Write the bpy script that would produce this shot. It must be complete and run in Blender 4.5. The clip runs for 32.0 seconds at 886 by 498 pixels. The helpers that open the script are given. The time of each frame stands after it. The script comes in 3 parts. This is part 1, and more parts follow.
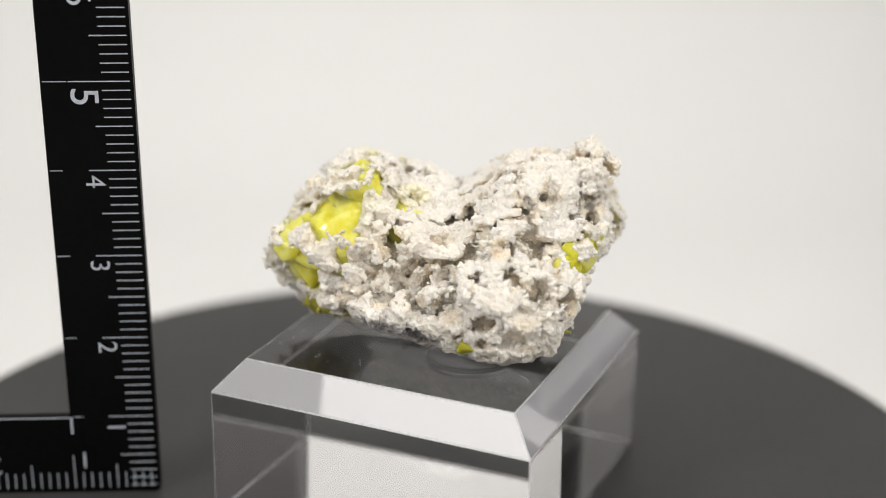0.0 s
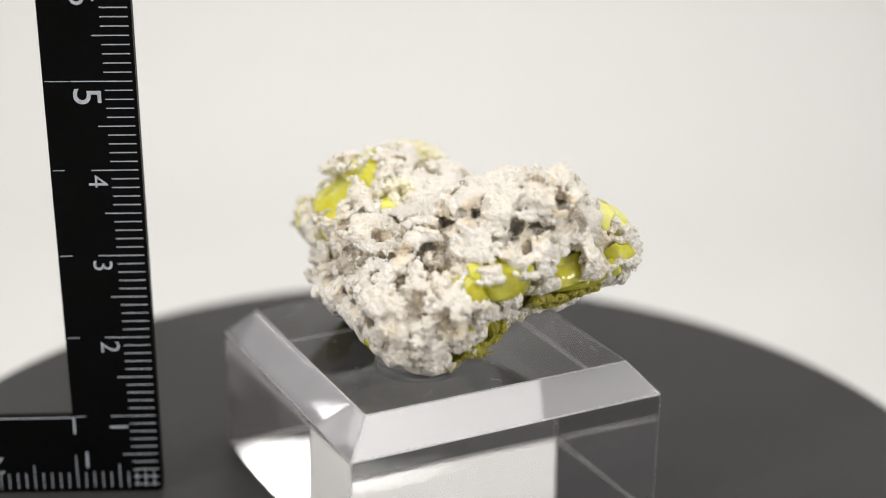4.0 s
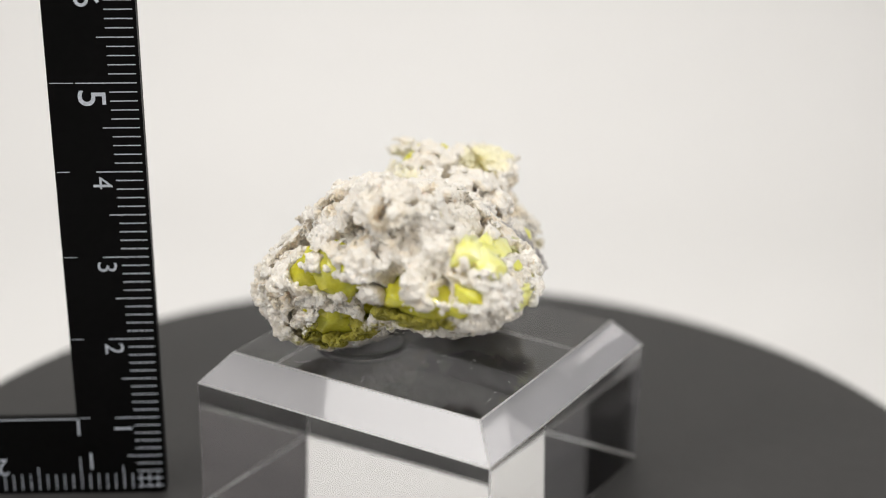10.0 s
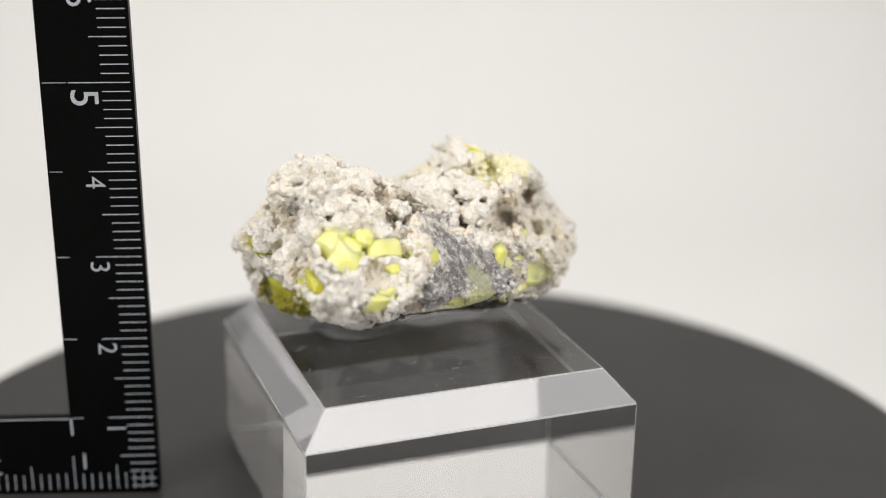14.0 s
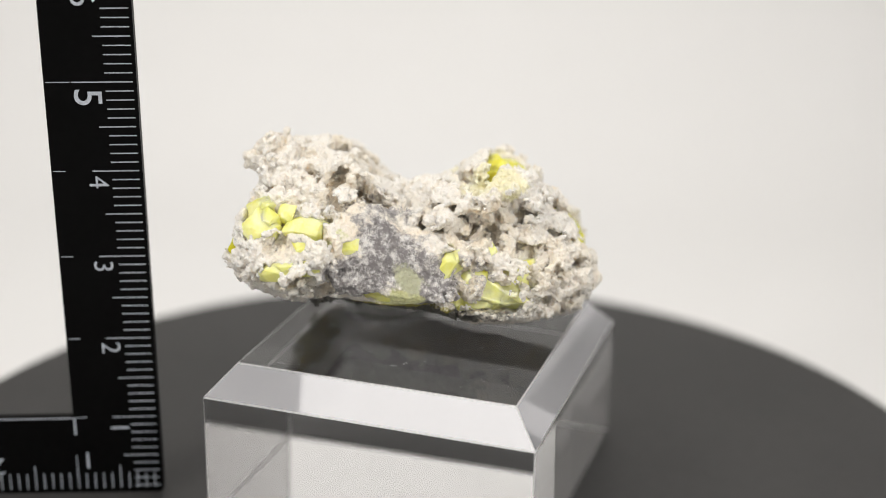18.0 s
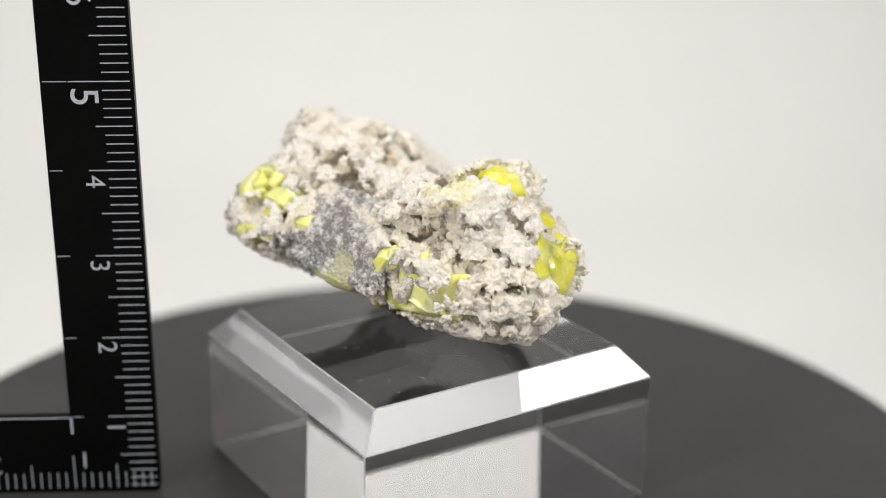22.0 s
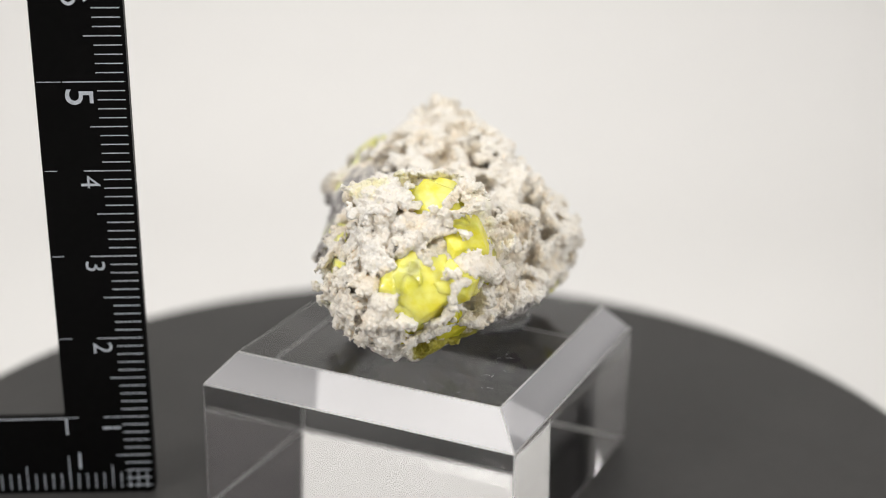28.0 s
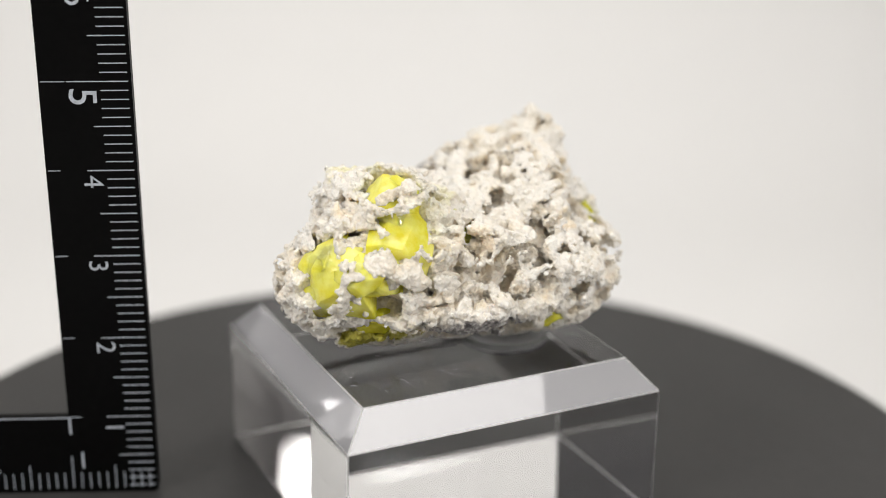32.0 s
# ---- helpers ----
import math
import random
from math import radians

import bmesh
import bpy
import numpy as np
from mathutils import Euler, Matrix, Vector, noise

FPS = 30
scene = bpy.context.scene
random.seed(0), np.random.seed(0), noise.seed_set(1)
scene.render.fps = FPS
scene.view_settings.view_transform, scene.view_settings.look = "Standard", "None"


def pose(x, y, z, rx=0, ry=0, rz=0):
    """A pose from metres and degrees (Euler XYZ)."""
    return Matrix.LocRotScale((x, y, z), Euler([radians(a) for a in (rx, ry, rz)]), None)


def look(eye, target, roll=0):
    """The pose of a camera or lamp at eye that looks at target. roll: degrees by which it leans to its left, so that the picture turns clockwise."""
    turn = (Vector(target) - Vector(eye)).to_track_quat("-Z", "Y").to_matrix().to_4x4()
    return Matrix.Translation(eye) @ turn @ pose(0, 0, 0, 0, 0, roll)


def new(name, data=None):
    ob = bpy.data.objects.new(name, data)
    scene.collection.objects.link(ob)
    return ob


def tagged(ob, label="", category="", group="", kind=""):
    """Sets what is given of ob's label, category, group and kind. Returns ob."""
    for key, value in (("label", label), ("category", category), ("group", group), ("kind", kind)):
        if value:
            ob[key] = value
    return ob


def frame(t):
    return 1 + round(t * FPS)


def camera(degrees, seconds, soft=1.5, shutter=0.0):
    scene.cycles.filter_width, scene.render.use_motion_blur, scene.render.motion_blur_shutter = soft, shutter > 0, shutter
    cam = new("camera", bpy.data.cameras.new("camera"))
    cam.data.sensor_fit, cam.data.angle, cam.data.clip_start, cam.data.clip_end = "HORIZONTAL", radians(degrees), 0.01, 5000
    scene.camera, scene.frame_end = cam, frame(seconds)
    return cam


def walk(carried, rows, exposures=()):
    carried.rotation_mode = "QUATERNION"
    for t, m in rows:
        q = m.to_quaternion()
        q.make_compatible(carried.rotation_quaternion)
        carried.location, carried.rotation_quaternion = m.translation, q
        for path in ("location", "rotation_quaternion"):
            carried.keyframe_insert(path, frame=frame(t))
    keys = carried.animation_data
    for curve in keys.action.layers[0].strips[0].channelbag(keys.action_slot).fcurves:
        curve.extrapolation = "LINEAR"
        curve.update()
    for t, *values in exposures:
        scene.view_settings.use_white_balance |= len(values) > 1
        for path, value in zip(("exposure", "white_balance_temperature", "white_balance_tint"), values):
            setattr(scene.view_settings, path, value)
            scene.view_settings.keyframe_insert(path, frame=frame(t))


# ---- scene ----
# Unit of the plan: half the width of the clear block; one unit is U metres.
U = 0.01913
BASE = 0.8175            # height of the block's upright sides, in units
SPIN_START, SPIN_RATE = -114.12, 9.695   # degrees, degrees a second (clockwise from above)

# ---- camera ----
cam = camera(34.06, 32.0, soft=1.0)
EYE = Vector((0.0, -8.2927 * U, 3.6546 * U + BASE * U))
AIM = [  # seconds, turn to the right and tilt down in degrees
    (0, 0.594, 19.485), (0.5, 0.569, 19.485), (1, 0.56, 19.485), (1.5, 0.56, 19.485), (2, 0.56, 19.485),
    (2.5, 0.543, 19.485), (3, 0.509, 19.485), (3.5, 0.492, 19.485), (5.5, 0.492, 19.485), (6, 0.484, 19.477),
    (6.5, 0.466, 19.471), (7, 0.449, 19.468), (7.5, 0.437, 19.466), (8, 0.429, 19.46), (8.5, 0.403, 19.457),
    (9, 0.357, 19.446), (9.5, 0.318, 19.426), (10, 0.315, 19.411), (10.5, 0.355, 19.402), (11, 0.42, 19.405),
    (11.5, 0.486, 19.414), (12, 0.537, 19.417), (12.5, 0.577, 19.417), (13, 0.6, 19.423), (13.5, 0.606, 19.435),
    (14, 0.597, 19.44), (14.5, 0.571, 19.44), (16.5, 0.549, 19.452), (17, 0.541, 19.452), (17.5, 0.509, 19.452),
    (18, 0.46, 19.454), (18.5, 0.455, 19.466), (19, 0.486, 19.477), (19.5, 0.515, 19.48), (20, 0.531, 19.482),
    (20.5, 0.546, 19.485), (21, 0.566, 19.485), (21.5, 0.585, 19.485), (22, 0.597, 19.485), (22.5, 0.606, 19.485),
    (23, 0.617, 19.477), (23.5, 0.635, 19.46), (24, 0.655, 19.452), (24.5, 0.672, 19.452), (25, 0.697, 19.452),
    (25.5, 0.732, 19.452), (27.5, 0.777, 19.452), (28, 0.794, 19.477), (28.5, 0.791, 19.485), (29, 0.772, 19.485),
    (29.5, 0.743, 19.485), (30, 0.706, 19.485), (30.5, 0.677, 19.485), (31, 0.666, 19.485), (31.5, 0.663, 19.485),
    (32, 0.663, 19.485)]


def aim(turn, tilt):
    a, b = radians(turn), radians(tilt)
    way = Vector((math.sin(a) * math.cos(b), math.cos(a) * math.cos(b), -math.sin(b)))
    return look(EYE, EYE + way, 0.902)


walk(cam, [(t, aim(a, b)) for t, a, b in AIM], exposures=[(0, -0.04), (32, -0.04)])
cam.data.dof.use_dof = True
cam.data.dof.focus_distance = 0.157
cam.data.dof.aperture_fstop = 11.0

# ---- world and lights ----
world = bpy.data.worlds.new("world")
scene.world = world
world.use_nodes = True
world.node_tree.nodes["Background"].inputs[0].default_value = (0.9, 0.92, 1.0, 1)
world.node_tree.nodes["Background"].inputs[1].default_value = 0.02


def area_lamp(name, x, y, z, sx, sy, watts, colour, target):
    d = bpy.data.lights.new(name, "AREA")
    d.shape, d.size, d.size_y, d.energy, d.color = "RECTANGLE", sx, sy, watts, colour
    ob = new(name, d)
    ob.matrix_world = look((x, y, z), target)
    return ob


WARM = (1.0, 0.972, 0.938)
area_lamp("softbox", 0.0, -0.08, 0.60, 0.45, 0.40, 0.35, WARM, (0.0, 0.04, 0))
area_lamp("lamp_high", -0.38, -0.05, 0.50, 0.14, 0.14, 0.45, WARM, (0.0, 0.0, 0.03))
area_lamp("lamp_west", -0.325, -0.273, 0.29, 0.055, 0.10, 1.1, WARM, (0.0, 0.0, 0.03))
area_lamp("lamp_east", 0.334, -0.261, 0.285, 0.055, 0.10, 1.15, WARM, (0.0, 0.0, 0.03))
# unseen ceiling fill, added to brighten the upper room that the block mirrors
area_lamp("room_fill", 0.0, -0.2, 1.28, 1.2, 1.2, 7.2, (1.0, 0.972, 0.935), (0.0, -0.2, 0))

# ---- materials ----
def material(name, colour, rough=0.5, metal=0.0, vary=0.0, scale=200.0, bump=0.0, bump_scale=800.0, spec=0.5):
    """Painted, moulded or paper surface: colour with soft variation at two scales, and fine relief."""
    m = bpy.data.materials.new(name)
    m.use_nodes = True
    nt = m.node_tree
    b = nt.nodes["Principled BSDF"]
    b.inputs["Base Color"].default_value = (*colour, 1)
    b.inputs["Roughness"].default_value = rough
    b.inputs["Metallic"].default_value = metal
    b.inputs["Specular IOR Level"].default_value = spec
    co = nt.nodes.new("ShaderNodeTexCoord")
    if vary:
        n1, n2 = noise_node(nt, co, scale), noise_node(nt, co, scale * 9)
        add = nt.nodes.new("ShaderNodeMath")
        add.operation = "ADD"
        nt.links.new(n1.outputs["Fac"], add.inputs[0])
        nt.links.new(n2.outputs["Fac"], add.inputs[1])
        ramp = nt.nodes.new("ShaderNodeMapRange")
        ramp.inputs["From Min"].default_value, ramp.inputs["From Max"].default_value = 0.7, 1.3
        ramp.inputs["To Min"].default_value, ramp.inputs["To Max"].default_value = 1 - vary, 1 + vary
        nt.links.new(add.outputs[0], ramp.inputs["Value"])
        mul = nt.nodes.new("ShaderNodeVectorMath")
        mul.operation = "SCALE"
        mul.inputs[0].default_value = colour
        nt.links.new(ramp.outputs[0], mul.inputs["Scale"])
        nt.links.new(mul.outputs[0], b.inputs["Base Color"])
    if bump:
        n3 = noise_node(nt, co, bump_scale)
        bp = nt.nodes.new("ShaderNodeBump")
        bp.inputs["Strength"].default_value = bump
        bp.inputs["Distance"].default_value = 0.0002
        nt.links.new(n3.outputs["Fac"], bp.inputs["Height"])
        nt.links.new(bp.outputs[0], b.inputs["Normal"])
    return m


def noise_node(nt, co, scale, detail=3.0, rough=0.55):
    n = nt.nodes.new("ShaderNodeTexNoise")
    n.inputs["Scale"].default_value = scale
    n.inputs["Detail"].default_value = detail
    n.inputs["Roughness"].default_value = rough
    nt.links.new(co.outputs["Object"], n.inputs["Vector"])
    return n


PAPER = material("white_paper", (0.80, 0.795, 0.785), 0.9, vary=0.01, scale=15)
ROOM = material("grey_room_paint", (0.55, 0.54, 0.54), 0.8, vary=0.06, scale=4)
BROWN = material("brown_cloth", (0.10, 0.048, 0.038), 0.85, vary=0.2, scale=6)
GREY = material("mid_grey_paint", (0.30, 0.29, 0.295), 0.8, vary=0.08, scale=4)
DARK = material("dark_grey_paint", (0.20, 0.20, 0.208), 0.7, vary=0.15, scale=5)
PLATTER = material("matte_black_plastic", (0.037, 0.036, 0.0355), 0.5, spec=0.35, vary=0.10, scale=60, bump=0.12, bump_scale=2500)
BLACK = material("black_anodised_metal", (0.0035, 0.0035, 0.0035), 0.35, vary=0.2, scale=120, spec=0.025)
INK = material("pale_ruler_marking", (0.42, 0.45, 0.50), 0.6, vary=0.25, scale=900)


def rock_material():
    """Sugary white crust, beige in places, over a dense grey matrix with sulphur stains; shade of hollows and underside
    is painted in.
    """
    m = bpy.data.materials.new("drusy_white_matrix")
    m.use_nodes = True
    nt = m.node_tree
    b = nt.nodes["Principled BSDF"]
    co = nt.nodes.new("ShaderNodeTexCoord")

    def mix(fac, first, second):
        n = nt.nodes.new("ShaderNodeMix")
        n.data_type = "RGBA"
        nt.links.new(fac, n.inputs["Factor"])
        for sock, v in ((n.inputs["A"], first), (n.inputs["B"], second)):
            if isinstance(v, tuple):
                sock.default_value = (*v, 1)
            else:
                nt.links.new(v, sock)
        return n.outputs["Result"]

    def ramp(value, lo, hi, to=1.0):
        n = nt.nodes.new("ShaderNodeMapRange")
        n.inputs["From Min"].default_value, n.inputs["From Max"].default_value = lo, hi
        n.inputs["To Max"].default_value = to
        nt.links.new(value, n.inputs["Value"])
        return n.outputs[0]

    def math_node(op, x, y):
        n = nt.nodes.new("ShaderNodeMath")
        n.operation = op
        for sock, v in zip(n.inputs, (x, y)):
            if isinstance(v, float):
                sock.default_value = v
            else:
                nt.links.new(v, sock)
        return n.outputs[0]

    rough_edge = noise_node(nt, co, 190, 7, 0.72).outputs["Fac"]

    def patch(spots):
        """1 inside ragged ellipsoidal patches given as centre and half-widths in units."""
        out = None
        for x, y, z, a, c, e in spots:
            n = nt.nodes.new("ShaderNodeMapping")
            n.vector_type = "TEXTURE"
            n.inputs["Location"].default_value = (x * U, y * U, (z + BASE) * U)
            n.inputs["Scale"].default_value = (a * U, c * U, e * U)
            nt.links.new(co.outputs["Object"], n.inputs["Vector"])
            ln = nt.nodes.new("ShaderNodeVectorMath")
            ln.operation = "LENGTH"
            nt.links.new(n.outputs[0], ln.inputs[0])
            v = math_node("SUBTRACT", rough_edge, math_node("MULTIPLY", ln.outputs["Value"], 0.42))
            out = v if out is None else math_node("MAXIMUM", out, v)
        return ramp(out, 0.06, 0.14)

    tone = noise_node(nt, co, 70, 4, 0.6).outputs["Fac"]
    fine = noise_node(nt, co, 1500, 2, 0.5).outputs["Fac"]
    crust = mix(ramp(tone, 0.40, 0.70), (0.812, 0.775, 0.71), (0.80, 0.742, 0.645))
    crust = mix(ramp(fine, 0.5, 0.75, 0.45), crust, (0.845, 0.825, 0.79))
    grain = nt.nodes.new("ShaderNodeTexVoronoi")
    grain.inputs["Scale"].default_value = 3600
    nt.links.new(co.outputs["Object"], grain.inputs["Vector"])
    single = nt.nodes.new("ShaderNodeSeparateColor")
    nt.links.new(grain.outputs["Color"], single.inputs["Color"])
    crust = mix(ramp(single.outputs["Red"], 0.6, 1.0, 0.05), crust, (0.66, 0.63, 0.57))
    # warm shade of the hollows, painted into the crust colour
    hollow_shade = nt.nodes.new("ShaderNodeAttribute")
    hollow_shade.attribute_name = "hollow_shade"
    crust = mix(ramp(hollow_shade.outputs["Fac"], 0.0, 1.0, 0.6), crust, (0.82, 0.69, 0.50))
    grey = mix(ramp(noise_node(nt, co, 800, 6, 0.8).outputs["Fac"], 0.46, 0.62), (0.23, 0.215, 0.212), (0.72, 0.70, 0.67))
    mottle = mix(ramp(noise_node(nt, co, 420, 7, 0.8).outputs["Fac"], 0.42, 0.55), (0.30, 0.285, 0.28), crust)
    col = mix(patch([(-0.47, 0.14, 1.06, 0.20, 0.30, 0.27), (-0.52, -0.33, 0.76, 0.16, 0.24, 0.14)]), crust, mottle)
    col = mix(patch([(-0.76, 0.12, 0.80, 0.16, 0.28, 0.16), (-0.64, 0.02, 0.88, 0.18, 0.22, 0.24), (-0.60, -0.20, 0.73, 0.14, 0.17, 0.12), (0.66, 0.08, 0.40, 0.30, 0.34, 0.15)]), col, grey)
    col = mix(patch([(-0.66, 0.0, 0.66, 0.10, 0.15, 0.08), (-0.7, 0.33, 0.95, 0.10, 0.09, 0.08)]), col, (0.60, 0.60, 0.33))
    col = mix(patch([(-0.66, -0.08, 0.80, 0.09, 0.11, 0.13)]), col, mix(ramp(tone, 0.4, 0.6), (0.30, 0.30, 0.19), (0.52, 0.52, 0.38)))
    # shade under the overhang, painted near-black into the colour
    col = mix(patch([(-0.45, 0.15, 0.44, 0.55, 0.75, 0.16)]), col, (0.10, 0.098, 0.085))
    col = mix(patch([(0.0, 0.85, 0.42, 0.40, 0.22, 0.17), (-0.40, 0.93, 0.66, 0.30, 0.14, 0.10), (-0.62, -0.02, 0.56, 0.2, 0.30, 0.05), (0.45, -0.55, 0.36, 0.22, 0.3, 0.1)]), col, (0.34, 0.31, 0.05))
    col = mix(patch([(-0.10, -0.40, 1.20, 0.16, 0.24, 0.11), (0.24, -0.02, 1.14, 0.14, 0.14, 0.10), (0.45, -0.25, 1.12, 0.16, 0.2, 0.16)]), col, mix(ramp(tone, 0.35, 0.62), (0.84, 0.79, 0.50), (0.82, 0.78, 0.68)))
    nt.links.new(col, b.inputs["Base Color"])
    b.inputs["Roughness"].default_value = 0.6
    b.inputs["Specular IOR Level"].default_value = 0.3
    b.inputs["Subsurface Weight"].default_value = 0.78
    b.inputs["Subsurface Radius"].default_value = (1.0, 0.96, 0.90)
    b.inputs["Subsurface Scale"].default_value = 0.0009
    v = nt.nodes.new("ShaderNodeTexVoronoi")
    v.inputs["Scale"].default_value = 2300
    nt.links.new(co.outputs["Object"], v.inputs["Vector"])
    bp = nt.nodes.new("ShaderNodeBump")
    bp.invert = True
    bp.inputs["Strength"].default_value = 0.7
    bp.inputs["Distance"].default_value = 0.00035
    nt.links.new(v.outputs["Distance"], bp.inputs["Height"])
    nt.links.new(bp.outputs[0], b.inputs["Normal"])
    return m


def sulphur(name, colour, pale, rough):
    """Glassy sulphur: light spreads inside it, with paler and deeper clouds and uneven faces."""
    m = material(name, colour, rough, bump=0.9, bump_scale=520)
    nt = m.node_tree
    b = nt.nodes["Principled BSDF"]
    co = nt.nodes.new("ShaderNodeTexCoord")
    cloud = nt.nodes.new("ShaderNodeMapRange")
    cloud.inputs["From Min"].default_value, cloud.inputs["From Max"].default_value = 0.36, 0.66
    nt.links.new(noise_node(nt, co, 420, 5, 0.65).outputs["Fac"], cloud.inputs["Value"])
    mix = nt.nodes.new("ShaderNodeMix")
    mix.data_type = "RGBA"
    mix.inputs["A"].default_value, mix.inputs["B"].default_value = (*colour, 1), (*pale, 1)
    nt.links.new(cloud.outputs[0], mix.inputs["Factor"])
    nt.links.new(mix.outputs["Result"], b.inputs["Base Color"])
    b.inputs["IOR"].default_value = 1.7
    b.inputs["Subsurface Weight"].default_value = 0.55
    b.inputs["Subsurface Radius"].default_value = (1.0, 0.9, 0.3)
    b.inputs["Subsurface Scale"].default_value = 0.0011
    return m


LINT = material("pale_lint", (0.75, 0.75, 0.74), 0.8)
ROCK = rock_material()
SULPHUR = sulphur("lemon_yellow_sulphur", (0.76, 0.69, 0.04), (0.90, 0.88, 0.24), 0.16)
SULPHUR_OLIVE = sulphur("olive_yellow_sulphur", (0.50, 0.46, 0.02), (0.72, 0.70, 0.09), 0.16)
SULPHUR_PALE = sulphur("pale_yellow_sulphur", (0.80, 0.78, 0.17), (0.90, 0.90, 0.45), 0.34)
ACRYLIC = material("clear_acrylic", (0.985, 0.985, 0.985), 0.0)
ACRYLIC.node_tree.nodes["Principled BSDF"].inputs["Transmission Weight"].default_value = 1.0
ACRYLIC.node_tree.nodes["Principled BSDF"].inputs["IOR"].default_value = 1.49
BEVEL = material("sawn_acrylic", (0.95, 0.95, 0.99), 0.02)
BEVEL.node_tree.nodes["Principled BSDF"].inputs["Transmission Weight"].default_value = 0.69
BEVEL.node_tree.nodes["Principled BSDF"].inputs["IOR"].default_value = 1.49
FROST = material("frosted_acrylic_edge", (0.95, 0.95, 0.95), 0.5)
FROST.node_tree.nodes["Principled BSDF"].inputs["Transmission Weight"].default_value = 0.65
FROST.node_tree.nodes["Principled BSDF"].inputs["IOR"].default_value = 1.49
GEL = material("clear_silicone", (0.95, 0.96, 0.97), 0.12)
GEL.node_tree.nodes["Principled BSDF"].inputs["Transmission Weight"].default_value = 0.9
GEL.node_tree.nodes["Principled BSDF"].inputs["IOR"].default_value = 1.36


# ---- mesh helpers ----
def mesh_of(name, bm, mat):
    me = bpy.data.meshes.new(name)
    bm.to_mesh(me)
    bm.free()
    me.materials.append(mat)
    return me


def part(name, bm, mat, parent, label=""):
    ob = new(name, mesh_of(name, bm, mat))
    ob.parent = parent
    return tagged(ob, label)


def box(bm, x0, y0, z0, x1, y1, z1, bevel=0.0):
    r = bmesh.ops.create_cube(bm, size=1.0)
    for v in r["verts"]:
        v.co = Vector((x0 + (v.co.x + 0.5) * (x1 - x0), y0 + (v.co.y + 0.5) * (y1 - y0), z0 + (v.co.z + 0.5) * (z1 - z0)))
    if bevel:
        es = list({e for v in r["verts"] for e in v.link_edges})
        bmesh.ops.bevel(bm, geom=es, offset=bevel, segments=2, affect="EDGES")
    return bm


def lathe(bm, profile, steps=128):
    """Closed solid turned about z from (radius, z) pairs, bottom to top."""
    rings = []
    for r, z in profile:
        rings.append([bm.verts.new((r * math.cos(2 * math.pi * i / steps), r * math.sin(2 * math.pi * i / steps), z)) for i in range(steps)])
    for a, b in zip(rings, rings[1:]):
        for i in range(steps):
            f = bm.faces.new((a[i], a[(i + 1) % steps], b[(i + 1) % steps], b[i]))
            f.smooth = True
    bm.faces.new(rings[0][::-1])
    bm.faces.new(rings[-1])
    return bm


# ---- setting: a white photo tent, open towards the camera, in a dim room ----
def sheet(name, pts, x0, x1, thick, mat, label):
    """A sheet bent along the profile pts (y, z), from x0 to x1, with thickness."""
    bm = bmesh.new()
    top = [[bm.verts.new((x, y, z)) for y, z in pts] for x in (x0, x1)]
    for i in range(len(pts) - 1):
        bm.faces.new((top[0][i], top[1][i], top[1][i + 1], top[0][i + 1])).smooth = True
    bmesh.ops.recalc_face_normals(bm, faces=bm.faces)
    bmesh.ops.solidify(bm, geom=bm.faces[:], thickness=thick)
    return tagged(new(name, mesh_of(name, bm, mat)), label, "backdrop", kind="structure")


FLOOR_Z = -0.032
R_BEND, BACK_Y = 0.10, 0.30
curve_pts = [(-0.10, FLOOR_Z), (0.0, FLOOR_Z), (0.1, FLOOR_Z)]
curve_pts += [(BACK_Y - R_BEND + R_BEND * math.sin(a), FLOOR_Z + R_BEND - R_BEND * math.cos(a)) for a in [i * math.pi / 24 for i in range(13)]]
curve_pts += [(BACK_Y, 0.2), (BACK_Y, 0.52)]
sheet("backdrop", curve_pts, -0.36, 0.36, 0.001, PAPER, "seamless white paper sweep curving up behind turntable")


def slab(name, x0, y0, z0, x1, y1, z1, mat, label, category):
    bm = box(bmesh.new(), x0, y0, z0, x1, y1, z1)
    return tagged(new(name, mesh_of(name, bm, mat)), label, category, kind="structure")


slab("floor", -1.1, -1.1, -0.06, 1.1, 1.1, -0.036, ROOM, "plain grey table top around the paper sweep", "floor")
slab("wall_north", -1.15, 1.1, -0.06, 1.15, 1.15, 1.3, PAPER, "white room wall", "wall")
slab("wall_south", -1.15, -1.15, -0.06, 1.15, -1.1, 1.3, PAPER, "white room wall", "wall")
slab("wall_west", -1.15, -1.1, -0.06, -1.1, 1.1, 1.3, DARK, "dark grey room wall", "wall")
slab("wall_panel", -1.1, -0.30, 0.0, -1.085, 0.24, 1.0, BROWN, "brown cloth panel on the dark wall", "wall")
slab("wall_east", 1.1, -1.1, -0.06, 1.15, 1.1, 1.3, GREY, "plain grey room wall", "wall")
slab("ceiling", -1.15, -1.15, 1.3, 1.15, 1.15, 1.35, PAPER, "white room ceiling", "ceiling")

# ---- turntable ----
R_DISC = 3.49 * U


